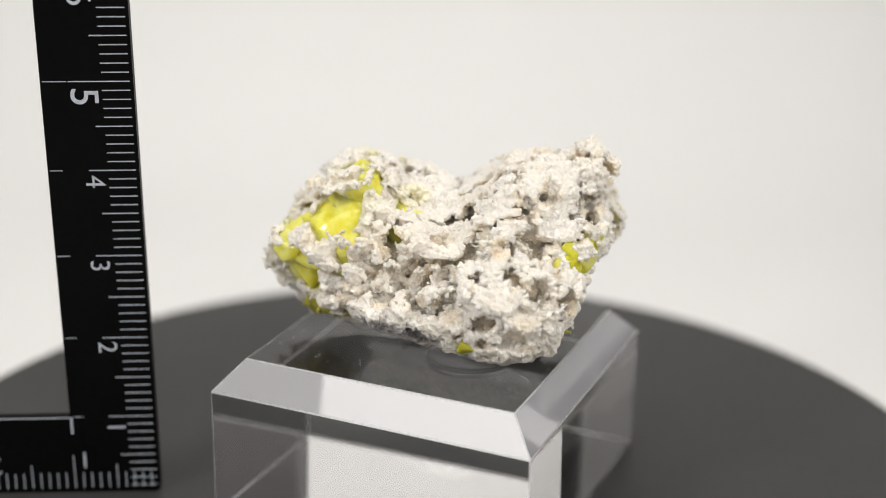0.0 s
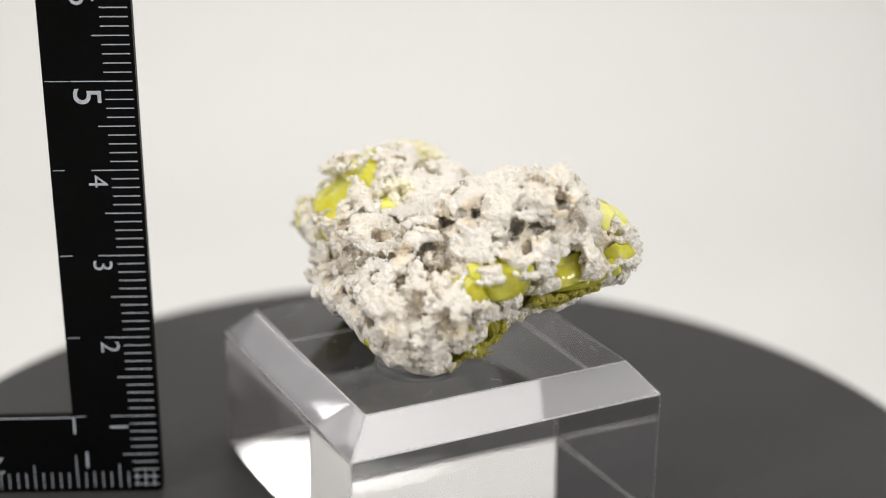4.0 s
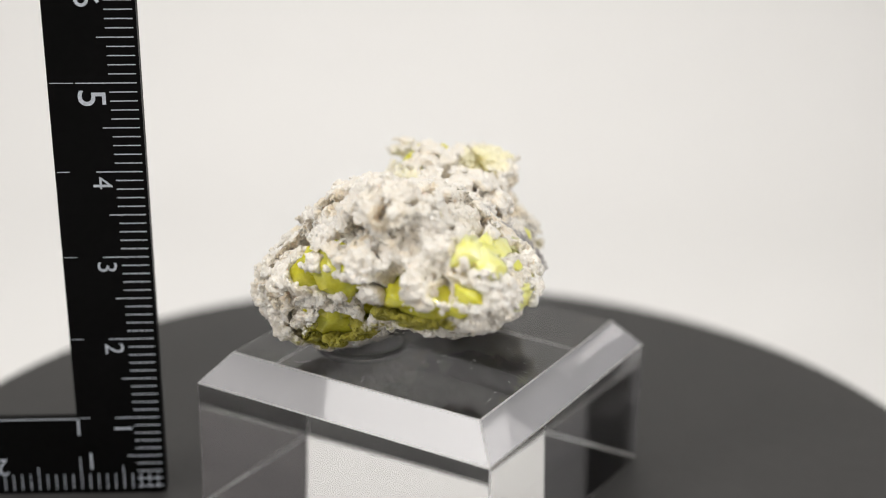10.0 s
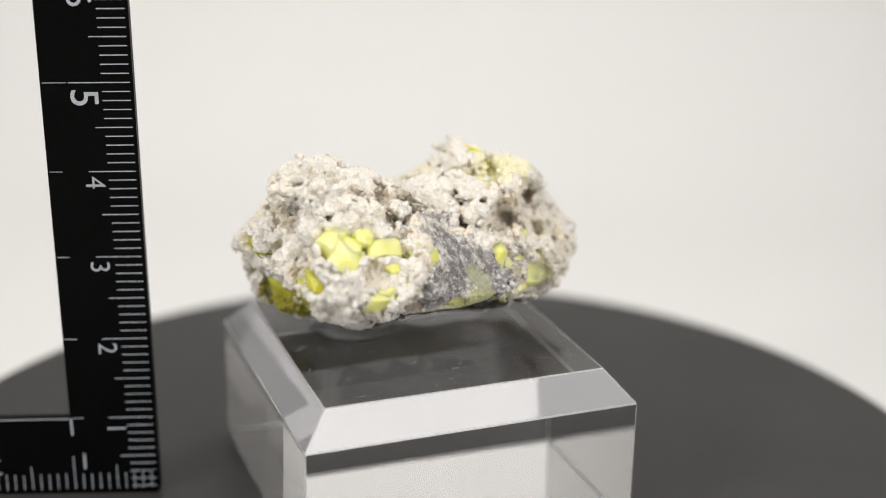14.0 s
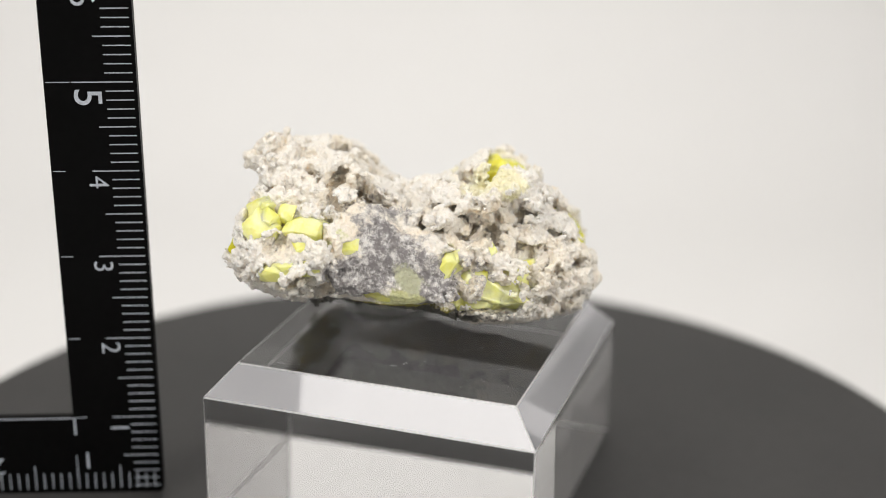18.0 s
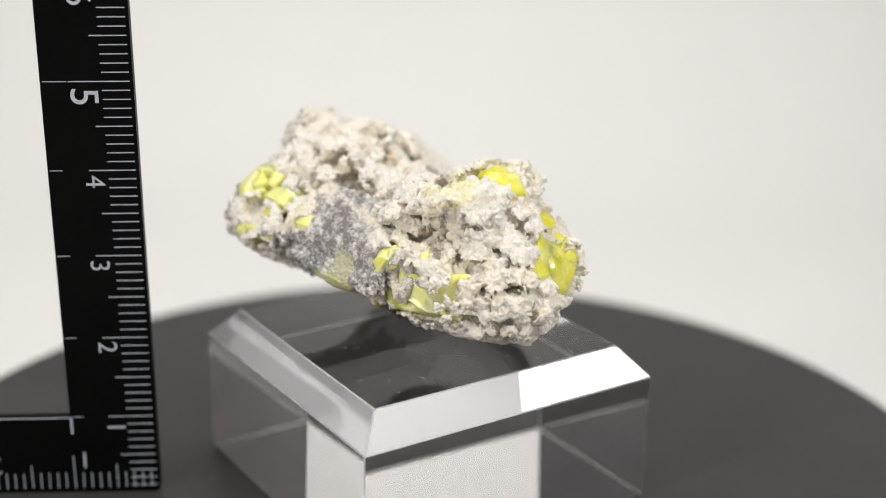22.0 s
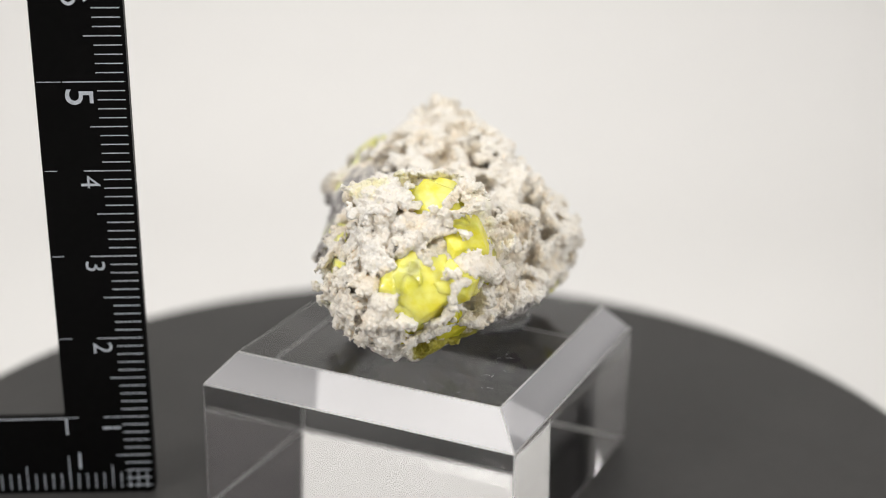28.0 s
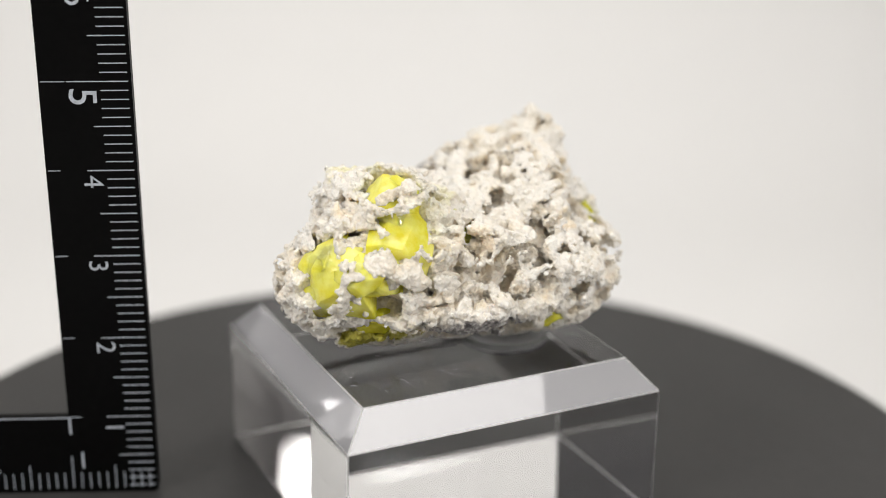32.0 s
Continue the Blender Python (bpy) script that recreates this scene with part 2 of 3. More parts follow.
def make_turntable():
    root = new("turntable")
    root.location = (0, 0, FLOOR_Z)
    tagged(root, "round matte black motorised display turntable", "turntable")
    h = -FLOOR_Z
    part("base", lathe(bmesh.new(), [(R_DISC * 0.86, 0.001), (R_DISC * 0.88, 0.003), (R_DISC * 0.88, h * 0.6), (R_DISC * 0.8, h * 0.66)]), PLATTER, root)
    pl = part("platter", lathe(bmesh.new(), [(R_DISC - 0.0012, h * 0.68), (R_DISC, h * 0.68 + 0.0012), (R_DISC, h - 0.0014), (R_DISC - 0.0005, h - 0.0004), (R_DISC - 0.0014, h)], 256), PLATTER, root,
              "matte black round platter")
    return root, pl


turntable, platter = make_turntable()


# ---- clear display block ----
def make_block():
    bm = bmesh.new()
    w, wi, z1, z2 = U * 1.005, U * (1.003 - 0.153), BASE * U, (BASE + 0.1825) * U
    rings = []
    for r, z in ((w - 0.0002, 0.00008), (w, 0.00028), (w, z1), (wi, z2)):
        rings.append([bm.verts.new((sx * r, sy * r, z)) for sx, sy in ((-1, -1), (1, -1), (1, 1), (-1, 1))])
    for a, b in zip(rings, rings[1:]):
        for i in range(4):
            bm.faces.new((a[i], a[(i + 1) % 4], b[(i + 1) % 4], b[i]))
    bm.faces.new(rings[0][::-1])
    bm.faces.new(rings[-1])
    bmesh.ops.bevel(bm, geom=[e for e in bm.edges if max(v.co.z for v in e.verts) > 0.001], offset=0.00012, segments=1, affect="EDGES")
    bmesh.ops.translate(bm, verts=bm.verts, vec=(0.005 * U, 0.0597 * U, 0))
    for f in bm.faces:
        f.normal_update()
        f.material_index = 2 if f.calc_area() < 1.2e-5 else 1 if 0.2 < f.normal.z < 0.95 else 0
    ob = new("display_block", mesh_of("display_block", bm, ACRYLIC))
    ob.data.materials.append(BEVEL)
    ob.data.materials.append(FROST)
    tagged(ob, "clear acrylic display block with chamfered top edges", "display block")
    rnd = random.Random(11)
    bm = bmesh.new()
    for _ in range(90):  # fine scratches and lint on the top face, mostly towards the edges
        x, y, a = rnd.uniform(-0.8, 0.8), rnd.uniform(-0.8, 0.8), rnd.uniform(0, 6.28)
        size, wide, bend = rnd.uniform(0.004, 0.03) * rnd.random() + 0.004, rnd.uniform(0.0008, 0.002), rnd.uniform(-0.6, 0.6)
        pts = [Vector((x + 0.005, y + 0.0597, 0))]
        for k in range(4):
            pts.append(pts[-1] + Vector((math.cos(a), math.sin(a), 0)) * size * 0.5)
            a += bend
        side = Vector((-math.sin(a), math.cos(a), 0)) * wide
        lo = [[bm.verts.new((q + s * side) * U + Vector((0, 0, z2 + dz))) for q in pts] for s in (-1, 1) for dz in (0.00001, 0.00003)]
        for k in range(4):
            for r0, r1 in ((0, 1), (1, 3), (3, 2), (2, 0)):
                bm.faces.new((lo[r0][k], lo[r0][k + 1], lo[r1][k + 1], lo[r1][k]))
    part("scratches", bm, LINT, ob, "pale scratches and lint on the top face")["kind"] = "stuff"
    return ob


display_block = make_block()


# ---- steel square ruler ----
RULER = pose(-1.655 * U, -0.258 * U, 0.0, 0, -0.6, 2.8)


def make_ruler():
    root = new("square_ruler")
    root.matrix_world = RULER
    tagged(root, "black L-shaped metal ruler with white millimetre marks, standing upright", "ruler")
    bm = bmesh.new()
    T, W, H, L, c = 0.0012, 0.01, 0.105, 0.065, 0.0008
    ring = [(-c, 0), (-L, 0), (-L, W), (-W, W), (-W, H), (0, H), (0, c), (-c * 0.3, c * 0.3)]
    a = [bm.verts.new((x, 0, z)) for x, z in ring]
    b = [bm.verts.new((x, T, z)) for x, z in ring]
    bm.faces.new(a)
    bm.faces.new(b[::-1])
    for i in range(len(ring)):
        bm.faces.new((a[i], b[i], b[(i + 1) % len(ring)], a[(i + 1) % len(ring)]))
    bmesh.ops.recalc_face_normals(bm, faces=bm.faces)
    part("body", bm, BLACK, root)
    bar = mesh_of("tick_or_glint", box(bmesh.new(), -0.5, -0.00005, -0.5, 0.5, 0.0001, 0.5), INK)

    def mark(u0, v0, u1, v1):
        """A painted bar between two places, centimetres left of the right edge and up from the foot."""
        ob = new("tick_or_glint", bar)
        ob.parent = root
        ob.matrix_local = Matrix.Translation((-(u0 + u1) / 200, 0, (v0 + v1) / 200)) @ Matrix.Diagonal((abs(u1 - u0) / 100, 1, abs(v1 - v0) / 100, 1))

    t = 0.0052
    for i in range(1, 104):
        v = i / 10
        reach = 0.34 if i % 5 else 0.44 if i % 10 else 0.55 if i % 50 else 0.70
        mark(0.04, v - t, reach, v + t)
        if i % 10 == 0:
            mark(0.72 if i % 50 == 0 else 0.84, v - t * 0.7, 0.975, v + t * 0.7)
    for i in range(1, 64):
        u = i / 10
        mark(u - t, 0.07, u + t, 0.27 if i % 5 else 0.37 if i % 10 else 0.50)
    mark(1.0, 0.78, 0.975, 0.99)
    # highlight along the arm's top edge, painted as a thin pale bar
    mark(1.0, 0.985, 6.4, 0.997)
    for text, u, v, size, turned in (("1", 0.48, 0.86, 0.31, 90), ("2", 0.51, 1.88, 0.31, 90), ("3", 0.52, 2.88, 0.31, 90), ("4", 0.50, 3.87, 0.31, 90),
                                     ("5", 0.55, 4.83, 0.43, 90), ("6", 0.53, 5.91, 0.39, 90), ("7", 0.50, 6.87, 0.31, 90), ("8", 0.50, 7.87, 0.31, 90),
                                     ("9", 0.50, 8.87, 0.31, 90), ("1", 0.87, 0.45, 0.31, 180), ("2", 1.91, 0.39, 0.31, 180), ("3", 2.91, 0.39, 0.31, 180),
                                     ("4", 3.91, 0.39, 0.31, 180), ("5", 4.91, 0.39, 0.3, 180)):
        cu = bpy.data.curves.new("digit", "FONT")
        cu.body, cu.size, cu.align_x, cu.align_y, cu.extrude = text, size / 100, "CENTER", "CENTER", 0.00003
        cu.offset = -0.00002 if size < 0.4 else 0.00001
        tmp = new("digit_text", cu)
        me = bpy.data.meshes.new_from_object(tmp)
        bpy.data.objects.remove(tmp)
        turn = Matrix(((0, 1, 0, 0), (0, 0, -1, 0), (-1, 0, 0, 0), (0, 0, 0, 1))) if turned == 90 else Matrix(((-1, 0, 0, 0), (0, 0, -1, 0), (0, -1, 0, 0), (0, 0, 0, 1)))
        me.transform(Matrix.Translation((-u / 100, -0.00002, v / 100)) @ turn)
        me.materials.append(INK)
        ob = new("digit", me)
        ob.parent = root
        tagged(ob, "white painted digit " + text)
    return root


square_ruler = make_ruler()

# ---- mineral specimen ----

# Lumps of the specimen: centre and half-widths, in units, above the chamfer's lower edge
LUMPS_FAR = [
    (0.18, -0.81, 0.69, 0.29, 0.15, 0.17), (0.3, -0.65, 0.8, 0.37, 0.19, 0.15), (0.17, -0.57, 0.57, 0.16, 0.38, 0.14),
    (-0.03, -0.54, 1.18, 0.17, 0.1, 0.07), (0.04, -0.43, 0.67, 0.36, 0.43, 0.25), (0.14, -0.4, 0.79, 0.47, 0.45, 0.45),
    (0.24, -0.32, 1.21, 0.29, 0.17, 0.1), (0.03, -0.32, 0.49, 0.34, 0.49, 0.1), (0.3, -0.29, 0.96, 0.31, 0.33, 0.11),
    (-0.05, -0.29, 1.12, 0.21, 0.4, 0.1), (-0, -0.19, 0.99, 0.44, 0.32, 0.17), (0.2, -0.07, 0.33, 0.15, 0.67, 0.09),
    (0.17, -0.02, 0.42, 0.32, 0.8, 0.12), (-0.3, 0.02, 0.57, 0.2, 0.63, 0.08)]
LUMPS_SADDLE = [
    (0.54, 0.04, 0.77, 0.1, 0.74, 0.19), (-0.22, 0.09, 0.76, 0.38, 0.64, 0.24), (0.16, 0.1, 0.56, 0.57, 0.76, 0.18),
    (0.3, 0.15, 0.96, 0.33, 0.11, 0.08), (-0.51, 0.23, 0.66, 0.18, 0.55, 0.1), (0.2, 0.23, 0.81, 0.38, 0.8, 0.17),
    (0.31, 0.38, 0.38, 0.2, 0.32, 0.17), (-0.5, 0.39, 0.84, 0.26, 0.45, 0.22), (-0.36, 0.41, 0.85, 0.25, 0.34, 0.33),
    (-0.67, 0.49, 0.72, 0.17, 0.4, 0.1), (0.62, 0.54, 0.6, 0.09, 0.41, 0.19), (0.47, 0.54, 0.49, 0.21, 0.42, 0.2),
    (0.1, 0.57, 0.9, 0.47, 0.21, 0.26)]
LUMPS_HORN = [
    (-0.46, 0.58, 0.73, 0.32, 0.21, 0.22), (-0.19, 0.58, 0.94, 0.63, 0.53, 0.22), (-0.2, 0.59, 1.1, 0.46, 0.31, 0.16),
    (0.41, 0.61, 0.7, 0.31, 0.44, 0.23), (-0.78, 0.62, 0.82, 0.18, 0.31, 0.12), (-0.12, 0.64, 1.21, 0.39, 0.24, 0.14),
    (-0.05, 0.67, 0.73, 0.78, 0.29, 0.17), (-0.41, 0.77, 0.96, 0.49, 0.23, 0.26), (-0.32, 0.81, 1.28, 0.12, 0.19, 0.07),
    (0.35, 0.83, 0.59, 0.29, 0.16, 0.18), (-0.27, 0.86, 1.16, 0.21, 0.13, 0.26), (-0.17, 0.88, 0.85, 0.65, 0.19, 0.13)]
# Sulphur crystals: place on the surface, width and height, in units
CRYSTALS_CROWN = [
    (0.26, -0.43, 1.29, 0.29, 0.32), (0.55, -0.36, 1.07, 0.31, 0.36), (0.34, -0.14, 1.20, 0.20, 0.20),
    (0.30, 0.03, 1.10, 0.27, 0.23), (0.16, -0.08, 1.21, 0.16, 0.13), (0.63, -0.56, 0.73, 0.26, 0.16),
    (0.42, -0.89, 0.77, 0.32, 0.32), (0.63, -0.72, 0.72, 0.18, 0.16), (0.20, -0.92, 0.85, 0.13, 0.14),
    (0.61, -0.68, 0.91, 0.07, 0.04)]
CRYSTALS_OLIVE = [
    (0.05, 1.08, 0.81, 0.30, 0.19), (0.27, 1.05, 0.84, 0.16, 0.17), (-0.05, 1.10, 0.95, 0.10, 0.11), (0.10, 0.94, 0.54, 0.30, 0.25),
    (-0.45, 1.00, 0.70, 0.32, 0.15), (-0.79, 0.98, 0.92, 0.12, 0.10),
    (-0.72, 0.98, 0.75, 0.10, 0.08), (0.68, 0.53, 0.38, 0.10, 0.08), (0.48, -0.53, 0.43, 0.18, 0.10)]
CRYSTALS_PALE = [
    (-0.72, 0.85, 1.16, 0.13, 0.13), (-0.86, 0.78, 1.08, 0.15, 0.16), (-0.74, 0.62, 1.13, 0.08, 0.07),
    (-0.75, 0.50, 1.07, 0.18, 0.11), (-0.84, 0.48, 0.98, 0.09, 0.08), (-0.76, 0.25, 0.95, 0.12, 0.08),
    (-0.90, 0.38, 0.87, 0.11, 0.09), (-0.98, 0.62, 0.80, 0.15, 0.09), (-0.51, -0.28, 0.845, 0.12, 0.11),
    (-0.37, -0.49, 0.885, 0.07, 0.08), (-0.41, -0.56, 0.64, 0.36, 0.30), (-0.70, 0.06, 0.63, 0.21, 0.10),
    (-0.45, -0.30, 0.52, 0.15, 0.10)]

# Larger hollows: centre and radius, in units
HOLLOWS = [
    (-0.32, -0.58, 1.05, 0.17), (-0.35, -0.39, 1.02, 0.12), (0.59, 0.04, 0.94, 0.1), (0.17, 0.82, 1.22, 0.08),
    (0.29, 0.73, 1.16, 0.08), (-0.64, 0.99, 1.01, 0.08), (0.46, -0.65, 1.02, 0.1), (0.2, -0.9, 0.85, 0.08),
    (-0.62, 0.99, 1.01, 0.08), (0.65, 0.39, 0.84, 0.08), (0.26, -0.65, 1.16, 0.08), (0.73, 0.45, 0.63, 0.07),
    (0.41, 1.06, 0.68, 0.09), (-0.28, 1.02, 1.26, 0.08), (0.41, -0.69, 1.04, 0.07),
    (0.62, 0.92, 0.83, 0.06), (0.53, 0.67, 0.99, 0.07), (-0.11, 0.99, 1.11, 0.08), (0.71, 0.84, 0.52, 0.08),
    (0.72, 0.25, 0.64, 0.06), (0.69, 0.01, 0.64, 0.06), (0.33, -0.81, 0.97, 0.05)]


def lattice_noise(q, freq, seed):
    """Smooth value noise in -1..1 at the points q (n x 3)."""
    g = np.random.RandomState(seed).uniform(-1, 1, (32, 32, 32)).astype(np.float32)
    x = q * np.float32(freq) + np.float32(100.0)
    i = np.floor(x).astype(np.int32)
    f = x - i
    f = f * f * (3 - 2 * f)
    i0, i1 = i & 31, (i + 1) & 31
    out = 0
    for dx in (0, 1):
        wx = f[:, 0] if dx else 1 - f[:, 0]
        ix = (i1 if dx else i0)[:, 0]
        for dy in (0, 1):
            wy = wx * (f[:, 1] if dy else 1 - f[:, 1])
            iy = (i1 if dy else i0)[:, 1]
            out = out + g[ix, iy, i0[:, 2]] * (wy * (1 - f[:, 2])) + g[ix, iy, i1[:, 2]] * (wy * f[:, 2])
    return out


def knob_noise(q, freq, seed, spread=0.9):
    """Distance, in cells, to the nearest of a jittered grid of knobs."""
    r = np.random.RandomState(seed)
    g = (r.uniform(-0.5, 0.5, (32, 32, 32, 3)) * spread + 0.5).astype(np.float32)
    x = q * np.float32(freq) + np.float32(100.0)
    i = np.floor(x - 0.5).astype(np.int32)
    best = np.full(len(q), 9.0, np.float32)
    for dx in (0, 1):
        for dy in (0, 1):
            for dz in (0, 1):
                c = i + np.array((dx, dy, dz), np.int32)
                k = c & 31
                e = x - c - g[k[:, 0], k[:, 1], k[:, 2]]
                best = np.minimum(best, (e * e).sum(1))
    return np.sqrt(best)


def lump_field(q):
    k = 0.05
    total = np.zeros(len(q), np.float32)
    for x, y, z, a, b, c in LUMPS_FAR + LUMPS_SADDLE + LUMPS_HORN:
        s = np.sqrt(((q - np.array((x, y, z), np.float32)) ** 2 / np.array((a * a, b * b, c * c), np.float32)).sum(1))
        total += np.exp(np.clip(-(s - 1) * ((a + b + c) / 3) / k, -30, 30))
    return -k * np.log(total + 1e-12)


def grey_zone(q):
    """1 in the dense grey flank of the specimen, 0 away from it."""
    e = np.sqrt((((q - np.array((-0.62, 0.06, 0.86), np.float32)) / np.array((0.24, 0.32, 0.36), np.float32)) ** 2).sum(1))
    return np.clip((1.15 - e) / 0.3, 0, 1)


def dome_noise(q, freq, seed, spread=0.9):
    """Rounded knobs: 0 at the top of each, rising to about 0.6 in the seams between them."""
    return knob_noise(q, freq, seed, spread) ** 2


def hollows(q):
    """Depth of the hollows between the struts: round pores and winding tunnels."""
    w = q + 0.05 * np.stack([lattice_noise(q, 5.0, s) for s in (11, 12, 13)], 1)
    big = (0.31 + 0.14 * lattice_noise(q, 2.2, 31) - knob_noise(w, 3.6, 21)) / 3.6
    run = w * np.array((1.0, 1.0, 1.35), np.float32)
    tunnel = (0.22 + 0.22 * lattice_noise(q, 2.6, 32) - np.hypot(lattice_noise(run, 5.6, 33), lattice_noise(run, 5.6, 34))) / 8.0
    return w, big, tunnel


def soft_max(a, b, k):
    h = np.clip(0.5 + 0.5 * (a - b) / k, 0, 1)
    return b + (a - b) * h + k * h * (1 - h)


def rock_field(q, d):
    """The lumps' distance d, roughened: hollows between struts, rounded lobes and sugary grains."""
    dense = grey_zone(q)
    loose = 1 - dense
    w, big, tunnel = hollows(q)
    d = d + 0.040 * lattice_noise(q, 3.0, 1) + 0.026 * lattice_noise(q, 7.5, 2) * loose
    d = soft_max(d, np.minimum(big, 0.10) * loose - 0.2 * dense, 0.02)
    d = soft_max(d, np.minimum(tunnel, 0.03) * (0.5 + 0.5 * loose) - 0.2 * dense, 0.015)
    crust = 0.25 + 0.75 * loose
    s = 0.6 * q + 0.4 * w
    d = d + crust * (0.064 * (dome_noise(s, 8.5, 26) - 0.30) + 0.044 * (dome_noise(s, 15.0, 23) - 0.28))
    return d + crust * 0.034 * (dome_noise(q, 33.0, 24) - 0.25)


def outward(p):
    e = 0.06
    q = np.array([np.array(p) + s * e * np.eye(3)[i] for i in range(3) for s in (1, -1)], np.float32)
    f = lump_field(q)
    return Vector((float(f[0] - f[1]), float(f[2] - f[3]), float(f[4] - f[5]))).normalized()


def crystal_axes(row):
    """Outward, sideways and upward directions of a crystal on the surface."""
    n = outward(row[:3])
    side = Vector((0, 0, 1)).cross(n).normalized()
    return n, side, n.cross(side)


def upsample(a):
    """Twice as fine a grid by linear steps along each side."""
    for ax in range(3):
        a = np.moveaxis(a, ax, 0)
        b = np.empty((2 * len(a) - 1, *a.shape[1:]), np.float32)
        b[::2] = a
        b[1::2] = 0.5 * (a[1:] + a[:-1])
        a = np.moveaxis(b, 0, ax)
    return a


def specimen_field(step):
    lo, hi = np.array((-1.12, -1.12, 0.12)), np.array((0.95, 1.27, 1.54))
    n = ((hi - lo) / (2 * step)).astype(int)
    ax = [lo[i] + 2 * step * np.arange(n[i]) for i in range(3)]
    q = np.stack(np.meshgrid(*ax, indexing="ij"), -1).reshape(-1, 3).astype(np.float32)
    c = lump_field(q)
    ragged = 0.30 * lattice_noise(q, 11.0, 41) + 0.16 * lattice_noise(q, 22.0, 42)
    for row in CRYSTALS_CROWN + CRYSTALS_OLIVE + CRYSTALS_PALE:   # pockets in the crust, open to the crystals
        away, side, up = (np.array(v, np.float32) for v in crystal_axes(row))
        w, h = row[3:]
        e = q - np.array(row[:3], np.float32)
        deep = 0.5 * math.sqrt(w * h)
        out = np.sqrt((e @ side / (0.50 * w)) ** 2 + (e @ up / (0.50 * h)) ** 2 + (e @ away / deep) ** 2)
        c = np.maximum(c, (1 + ragged - out) * np.float32(0.5 * min(w, h)))
    for x, y, z, r in HOLLOWS:
        e = np.sqrt(((q - np.array((x, y, z), np.float32)) ** 2).sum(1))
        c = np.maximum(c, np.float32(r) - e + 0.12 * ragged)
    d = upsample(c.reshape(n))
    n = np.array(d.shape)
    ax = [lo[i] + step * np.arange(n[i]) for i in range(3)]
    near = np.argwhere((d > -0.13) & (d < 0.08))
    q = (lo + near * step).astype(np.float32)
    d[near[:, 0], near[:, 1], near[:, 2]] = rock_field(q, d[near[:, 0], near[:, 1], near[:, 2]])
    floor = 0.194 - ax[2]
    return np.maximum(d, floor[None, None, :].astype(np.float32)), lo


def surface_net(field, origin, step):
    """Vertices and quads of the zero level of a grid of values."""
    neg = field < 0
    nx, ny, nz = (n - 1 for n in field.shape)
    corner = [(a, b, c) for a in (0, 1) for b in (0, 1) for c in (0, 1)]
    cnt = np.zeros((nx, ny, nz), np.int8)
    for a, b, c in corner:
        cnt += neg[a:a + nx, b:b + ny, c:c + nz]
    cells = np.argwhere((cnt > 0) & (cnt < 8))
    index = np.full((nx, ny, nz), -1, np.int32)
    index[cells[:, 0], cells[:, 1], cells[:, 2]] = np.arange(len(cells))
    acc, num = np.zeros((len(cells), 3)), np.zeros(len(cells))
    for a in corner:
        for ax in range(3):
            if a[ax]:
                continue
            b = list(a)
            b[ax] = 1
            va = field[cells[:, 0] + a[0], cells[:, 1] + a[1], cells[:, 2] + a[2]]
            vb = field[cells[:, 0] + b[0], cells[:, 1] + b[1], cells[:, 2] + b[2]]
            m = (va < 0) != (vb < 0)
            t = np.where(m, va / np.where(m, va - vb, 1), 0)
            pt = np.tile(np.array(a, float), (len(cells), 1))
            pt[:, ax] = t
            acc[m] += pt[m]
            num += m
    verts = (cells + acc / num[:, None]) * step + origin
    quads = []
    for ax in range(3):
        u, v = (ax + 1) % 3, (ax + 2) % 3
        sl0, sl1 = [slice(1, -1)] * 3, [slice(1, -1)] * 3
        sl0[ax], sl1[ax] = slice(0, -1), slice(1, None)
        e0, e1 = neg[tuple(sl0)], neg[tuple(sl1)]
        for flip in (False, True):
            e = np.argwhere((e0 & ~e1) if not flip else (~e0 & e1))
            e[:, u] += 1
            e[:, v] += 1
            ring = []
            for du, dv in ((-1, -1), (0, -1), (0, 0), (-1, 0)):
                c = e.copy()
                c[:, u] += du
                c[:, v] += dv
                ring.append(index[c[:, 0], c[:, 1], c[:, 2]])
            r = np.stack(ring if not flip else ring[::-1], 1)
            quads.append(r[(r >= 0).all(1)])
    return verts, np.concatenate(quads)


def main_piece(verts, quads):
    """Drops every loose speck that is not joined to the main body."""
    e = np.concatenate([quads[:, (0, 1)], quads[:, (1, 2)], quads[:, (2, 3)]])
    tag = np.arange(len(verts))
    while True:
        low = np.minimum(tag[e[:, 0]], tag[e[:, 1]])
        nxt = tag.copy()
        np.minimum.at(nxt, tag[e[:, 0]], low)
        np.minimum.at(nxt, tag[e[:, 1]], low)
        nxt = nxt[nxt]
        nxt = nxt[nxt]
        if (nxt == tag).all():
            break
        tag = nxt
    kept = tag == np.bincount(tag).argmax()
    order = np.cumsum(kept) - 1
    return verts[kept], order[quads[kept[quads[:, 0]]]]


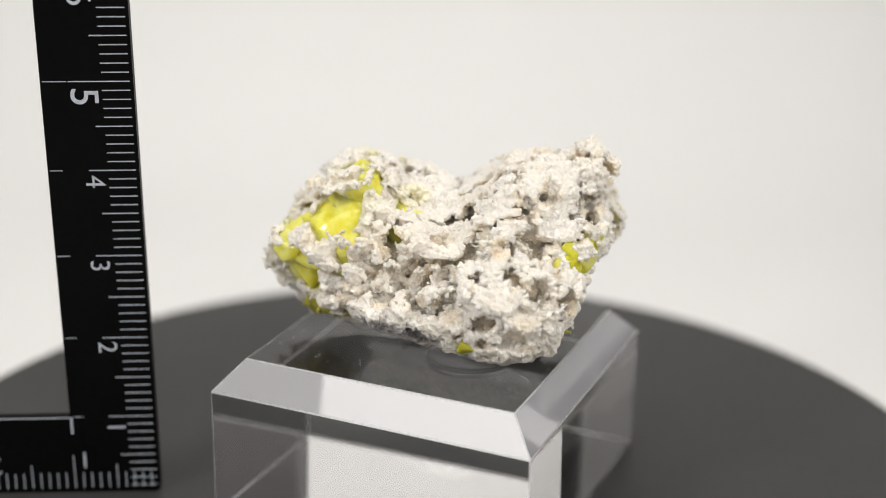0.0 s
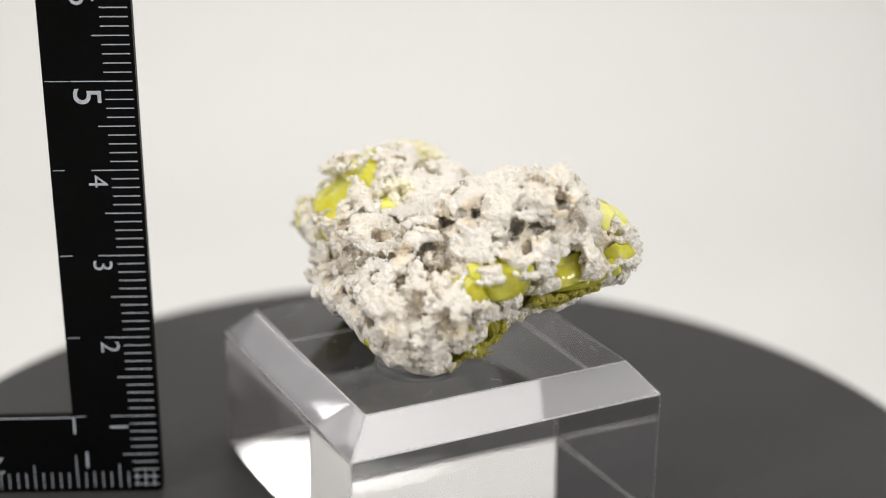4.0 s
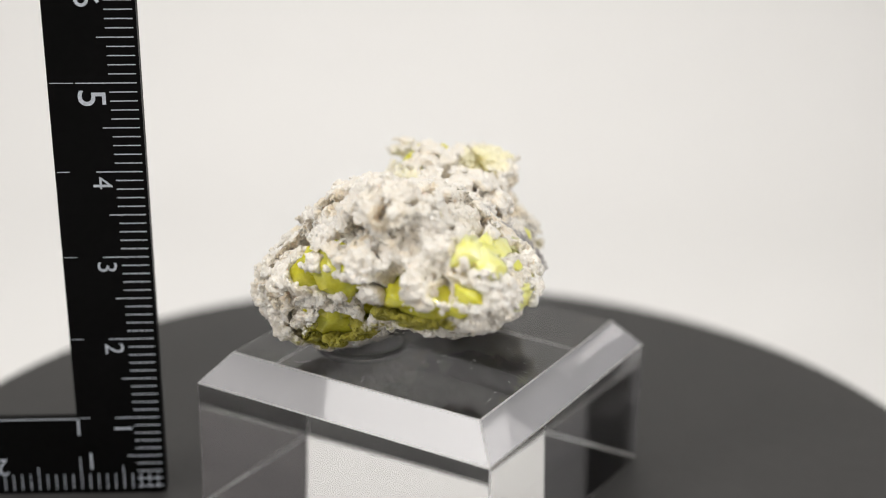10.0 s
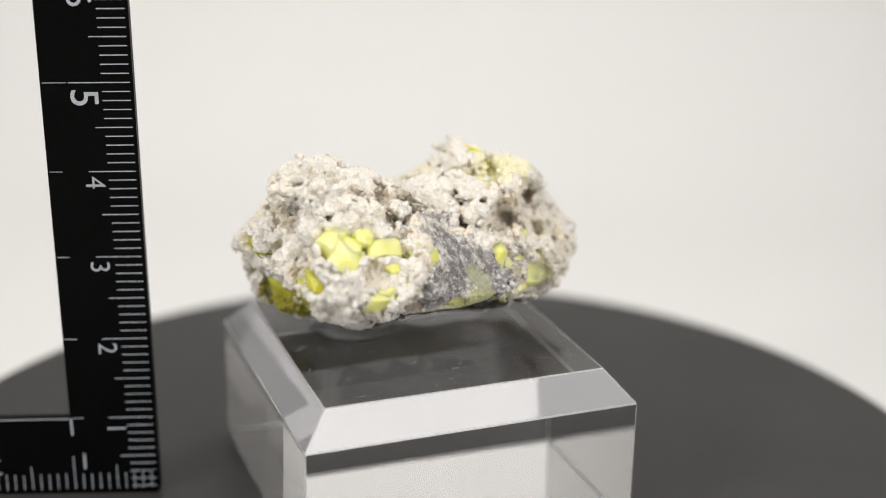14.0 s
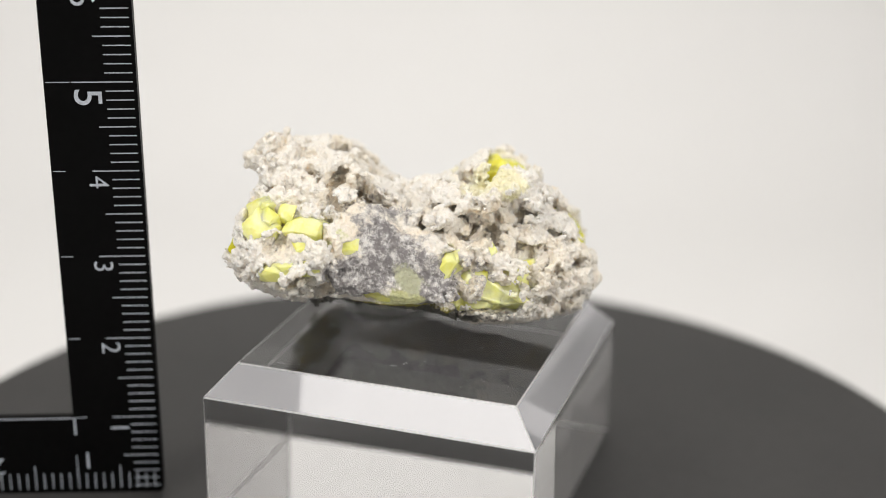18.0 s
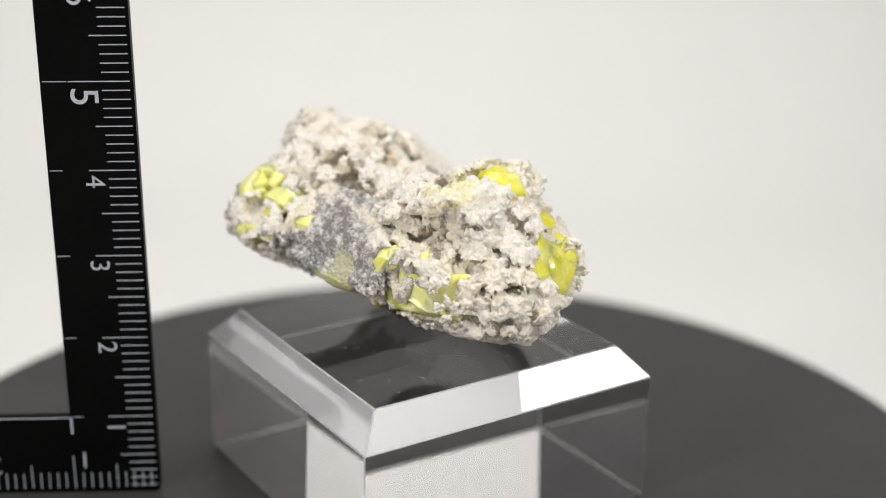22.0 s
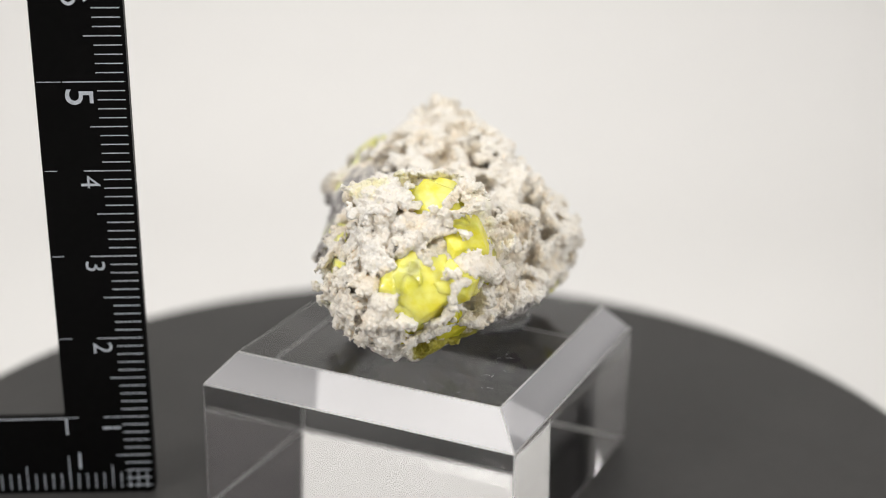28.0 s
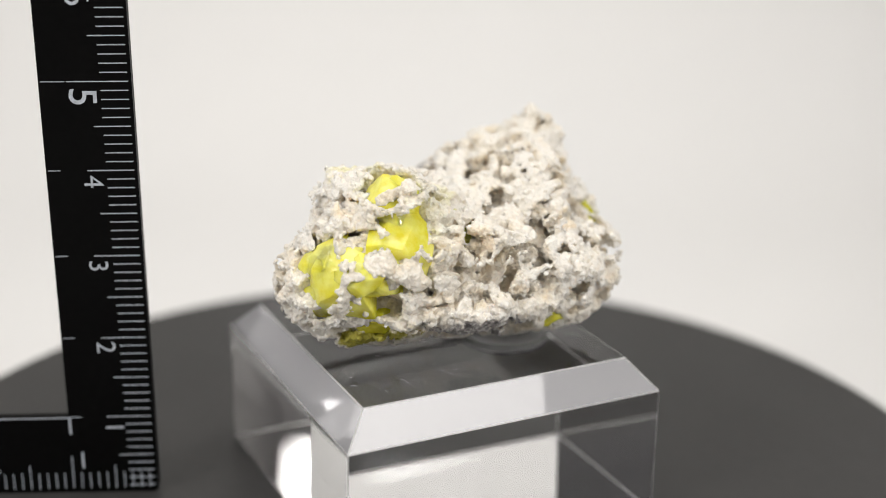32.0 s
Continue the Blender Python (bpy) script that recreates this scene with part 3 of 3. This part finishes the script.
def make_matrix_mesh():
    step = 0.008
    d, lo = specimen_field(step)
    verts, quads = main_piece(*surface_net(d, lo, step))
    w, big, tunnel = hollows(verts.astype(np.float32))
    # painted shade, stronger the deeper a point lies in a hollow
    hollow_shade = np.clip(np.maximum(big, tunnel) / 0.05 + 0.30, 0, 1)
    for x, y, z, r in HOLLOWS:
        e = np.sqrt(((verts - np.array((x, y, z))) ** 2).sum(1))
        hollow_shade = np.maximum(hollow_shade, np.clip((1.15 * r - e) / (0.3 * r), 0, 1))
    verts = (verts + np.array((0, 0, BASE))) * U
    me = bpy.data.meshes.new("matrix")
    me.vertices.add(len(verts))
    me.vertices.foreach_set("co", verts.astype(np.float32).ravel())
    me.loops.add(quads.size)
    me.loops.foreach_set("vertex_index", quads.astype(np.int32).ravel())
    me.polygons.add(len(quads))
    me.polygons.foreach_set("loop_start", np.arange(0, quads.size, 4, dtype=np.int32))
    me.update(calc_edges=True)
    me.validate()
    me.shade_smooth()
    if len(me.vertices) == len(hollow_shade):
        me.attributes.new("hollow_shade", "FLOAT", "POINT").data.foreach_set("value", hollow_shade.astype(np.float32))
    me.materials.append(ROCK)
    return me


specimen = new("mineral_specimen")
tagged(specimen, "porous sugary white mineral crust on grey rock with yellow sulphur crystals", "mineral")
matrix = new("matrix", make_matrix_mesh())
matrix.parent = specimen
tagged(matrix, "porous sugary white crust over dense grey rock")


def chunk(bm, rnd, place, size, cuts):
    """One blunt block cut by slanting planes: place() maps its space to the specimen's."""
    one = bmesh.new()
    bmesh.ops.create_cube(one, size=1.7 * size)
    bmesh.ops.rotate(one, verts=one.verts, matrix=Euler((rnd.uniform(-0.3, 0.3), rnd.uniform(-0.3, 0.3), rnd.uniform(-0.7, 0.7))).to_matrix())
    for k in range(cuts):
        a, up = rnd.uniform(0, 6.28), rnd.uniform(0.2, 1.6)
        n = Vector((math.cos(a), math.sin(a), up)).normalized()
        r = bmesh.ops.bisect_plane(one, geom=one.verts[:] + one.edges[:] + one.faces[:], plane_co=n * rnd.uniform(0.70, 0.95) * size, plane_no=n, clear_outer=True)
        cut = [e for e in r["geom_cut"] if isinstance(e, bmesh.types.BMEdge)]
        if cut:
            bmesh.ops.edgeloop_fill(one, edges=cut)
    bmesh.ops.remove_doubles(one, verts=one.verts, dist=0.03)
    bmesh.ops.bevel(one, geom=one.edges[:], offset=0.03, segments=1, affect="EDGES")
    bmesh.ops.triangulate(one, faces=[f for f in one.faces if len(f.verts) > 4])
    one.verts.index_update()
    where = {}
    for v in one.verts:
        where[v.index] = bm.verts.new(place(v.co))
    for f in one.faces:
        bm.faces.new([where[v.index] for v in f.verts]).smooth = True
    one.free()


def make_crystal(row, mat, label, rnd, sink):
    """Blunt faceted blocks grown into one another, set in a pocket of the crust."""
    x, y, z, w, h = row
    n, side, up = crystal_axes(row)
    deep = 0.9 * math.sqrt(w * h)
    centre = Vector((x, y, z + BASE)) - n * (0.50 * deep + sink + (0.02 if w < 0.15 and mat is SULPHUR_OLIVE else 0))
    bm = bmesh.new()
    many = 1 if w * h < 0.012 else 2 if w * h < 0.05 else 3
    for k in range(many):
        size = 1.05 if k == 0 else rnd.uniform(0.55, 0.75)
        off = Vector((0, 0, 0)) if k == 0 else Vector((rnd.choice((-1, 1)) * rnd.uniform(0.3, 0.6), rnd.choice((-1, 1)) * rnd.uniform(0.2, 0.5), rnd.uniform(-0.05, 0.14)))

        def place(c, off=off):
            c = c + off
            return (centre + side * c.x * w * 0.66 + up * c.y * h * 0.66 + n * c.z * deep * 0.62) * U

        chunk(bm, rnd, place, size, 5)
    up = Vector((0, 0, BASE))
    for _ in range(2):   # nothing stands out of the crust by more than the outcrop
        q = np.array([v.co / U - up for v in bm.verts], np.float32)
        over = lump_field(q) + sink * 0.7
        slope = np.stack([lump_field(q + o) - lump_field(q - o) for o in np.eye(3, dtype=np.float32) * 0.03], 1)
        slope /= np.linalg.norm(slope, axis=1)[:, None] + 1e-6
        for v, d, g in zip(bm.verts, over, slope):
            if d > 0:
                v.co -= Vector(g.tolist()) * float(d) * U
    bmesh.ops.subdivide_edges(bm, edges=bm.edges[:], cuts=2, use_grid_fill=True)
    for v in bm.verts:   # faces a little broken and uneven
        c = v.co / U
        v.co += (0.007 * noise.noise_vector(c * 16.0) + 0.004 * noise.noise_vector(c * 42.0)) * U
    bmesh.ops.recalc_face_normals(bm, faces=bm.faces)
    part("sulphur_crystal", bm, mat, specimen, label)


rnd = random.Random(5)
for rows, mat, sink, label in ((CRYSTALS_CROWN, SULPHUR, 0.052, "glassy lemon-yellow sulphur crystal"), (CRYSTALS_OLIVE, SULPHUR_OLIVE, 0.018, "olive-yellow translucent sulphur crystal"),
                         (CRYSTALS_PALE, SULPHUR_PALE, 0.018, "pale yellow sulphur crystal")):
    for row in rows:
        make_crystal(row, mat, label, rnd, sink)


# ---- clear gel dot under the specimen ----
def make_gel():
    z0 = (BASE + 0.1825) * U + 0.00005
    prof = [(0.25, 0.0), (0.265, 0.005), (0.268, 0.012), (0.255, 0.019), (0.2, 0.024), (0.1, 0.027)]
    bm = lathe(bmesh.new(), [(r * U, z0 + z * U) for r, z in prof], 48)
    bmesh.ops.translate(bm, verts=bm.verts, vec=(0.27 * U, 0.40 * U, 0))
    return tagged(new("gel_dot", mesh_of("gel_dot", bm, GEL)), "clear round silicone gel dot holding the specimen", "gel dot")


gel_dot = make_gel()


# ---- what turns ----
def motions():
    rows = [(t, pose(0, 0, 0, 0, 0, SPIN_START - SPIN_RATE * t)) for t in range(33)]
    for thing in (display_block, gel_dot, specimen, platter):
        walk(thing, rows)


motions()
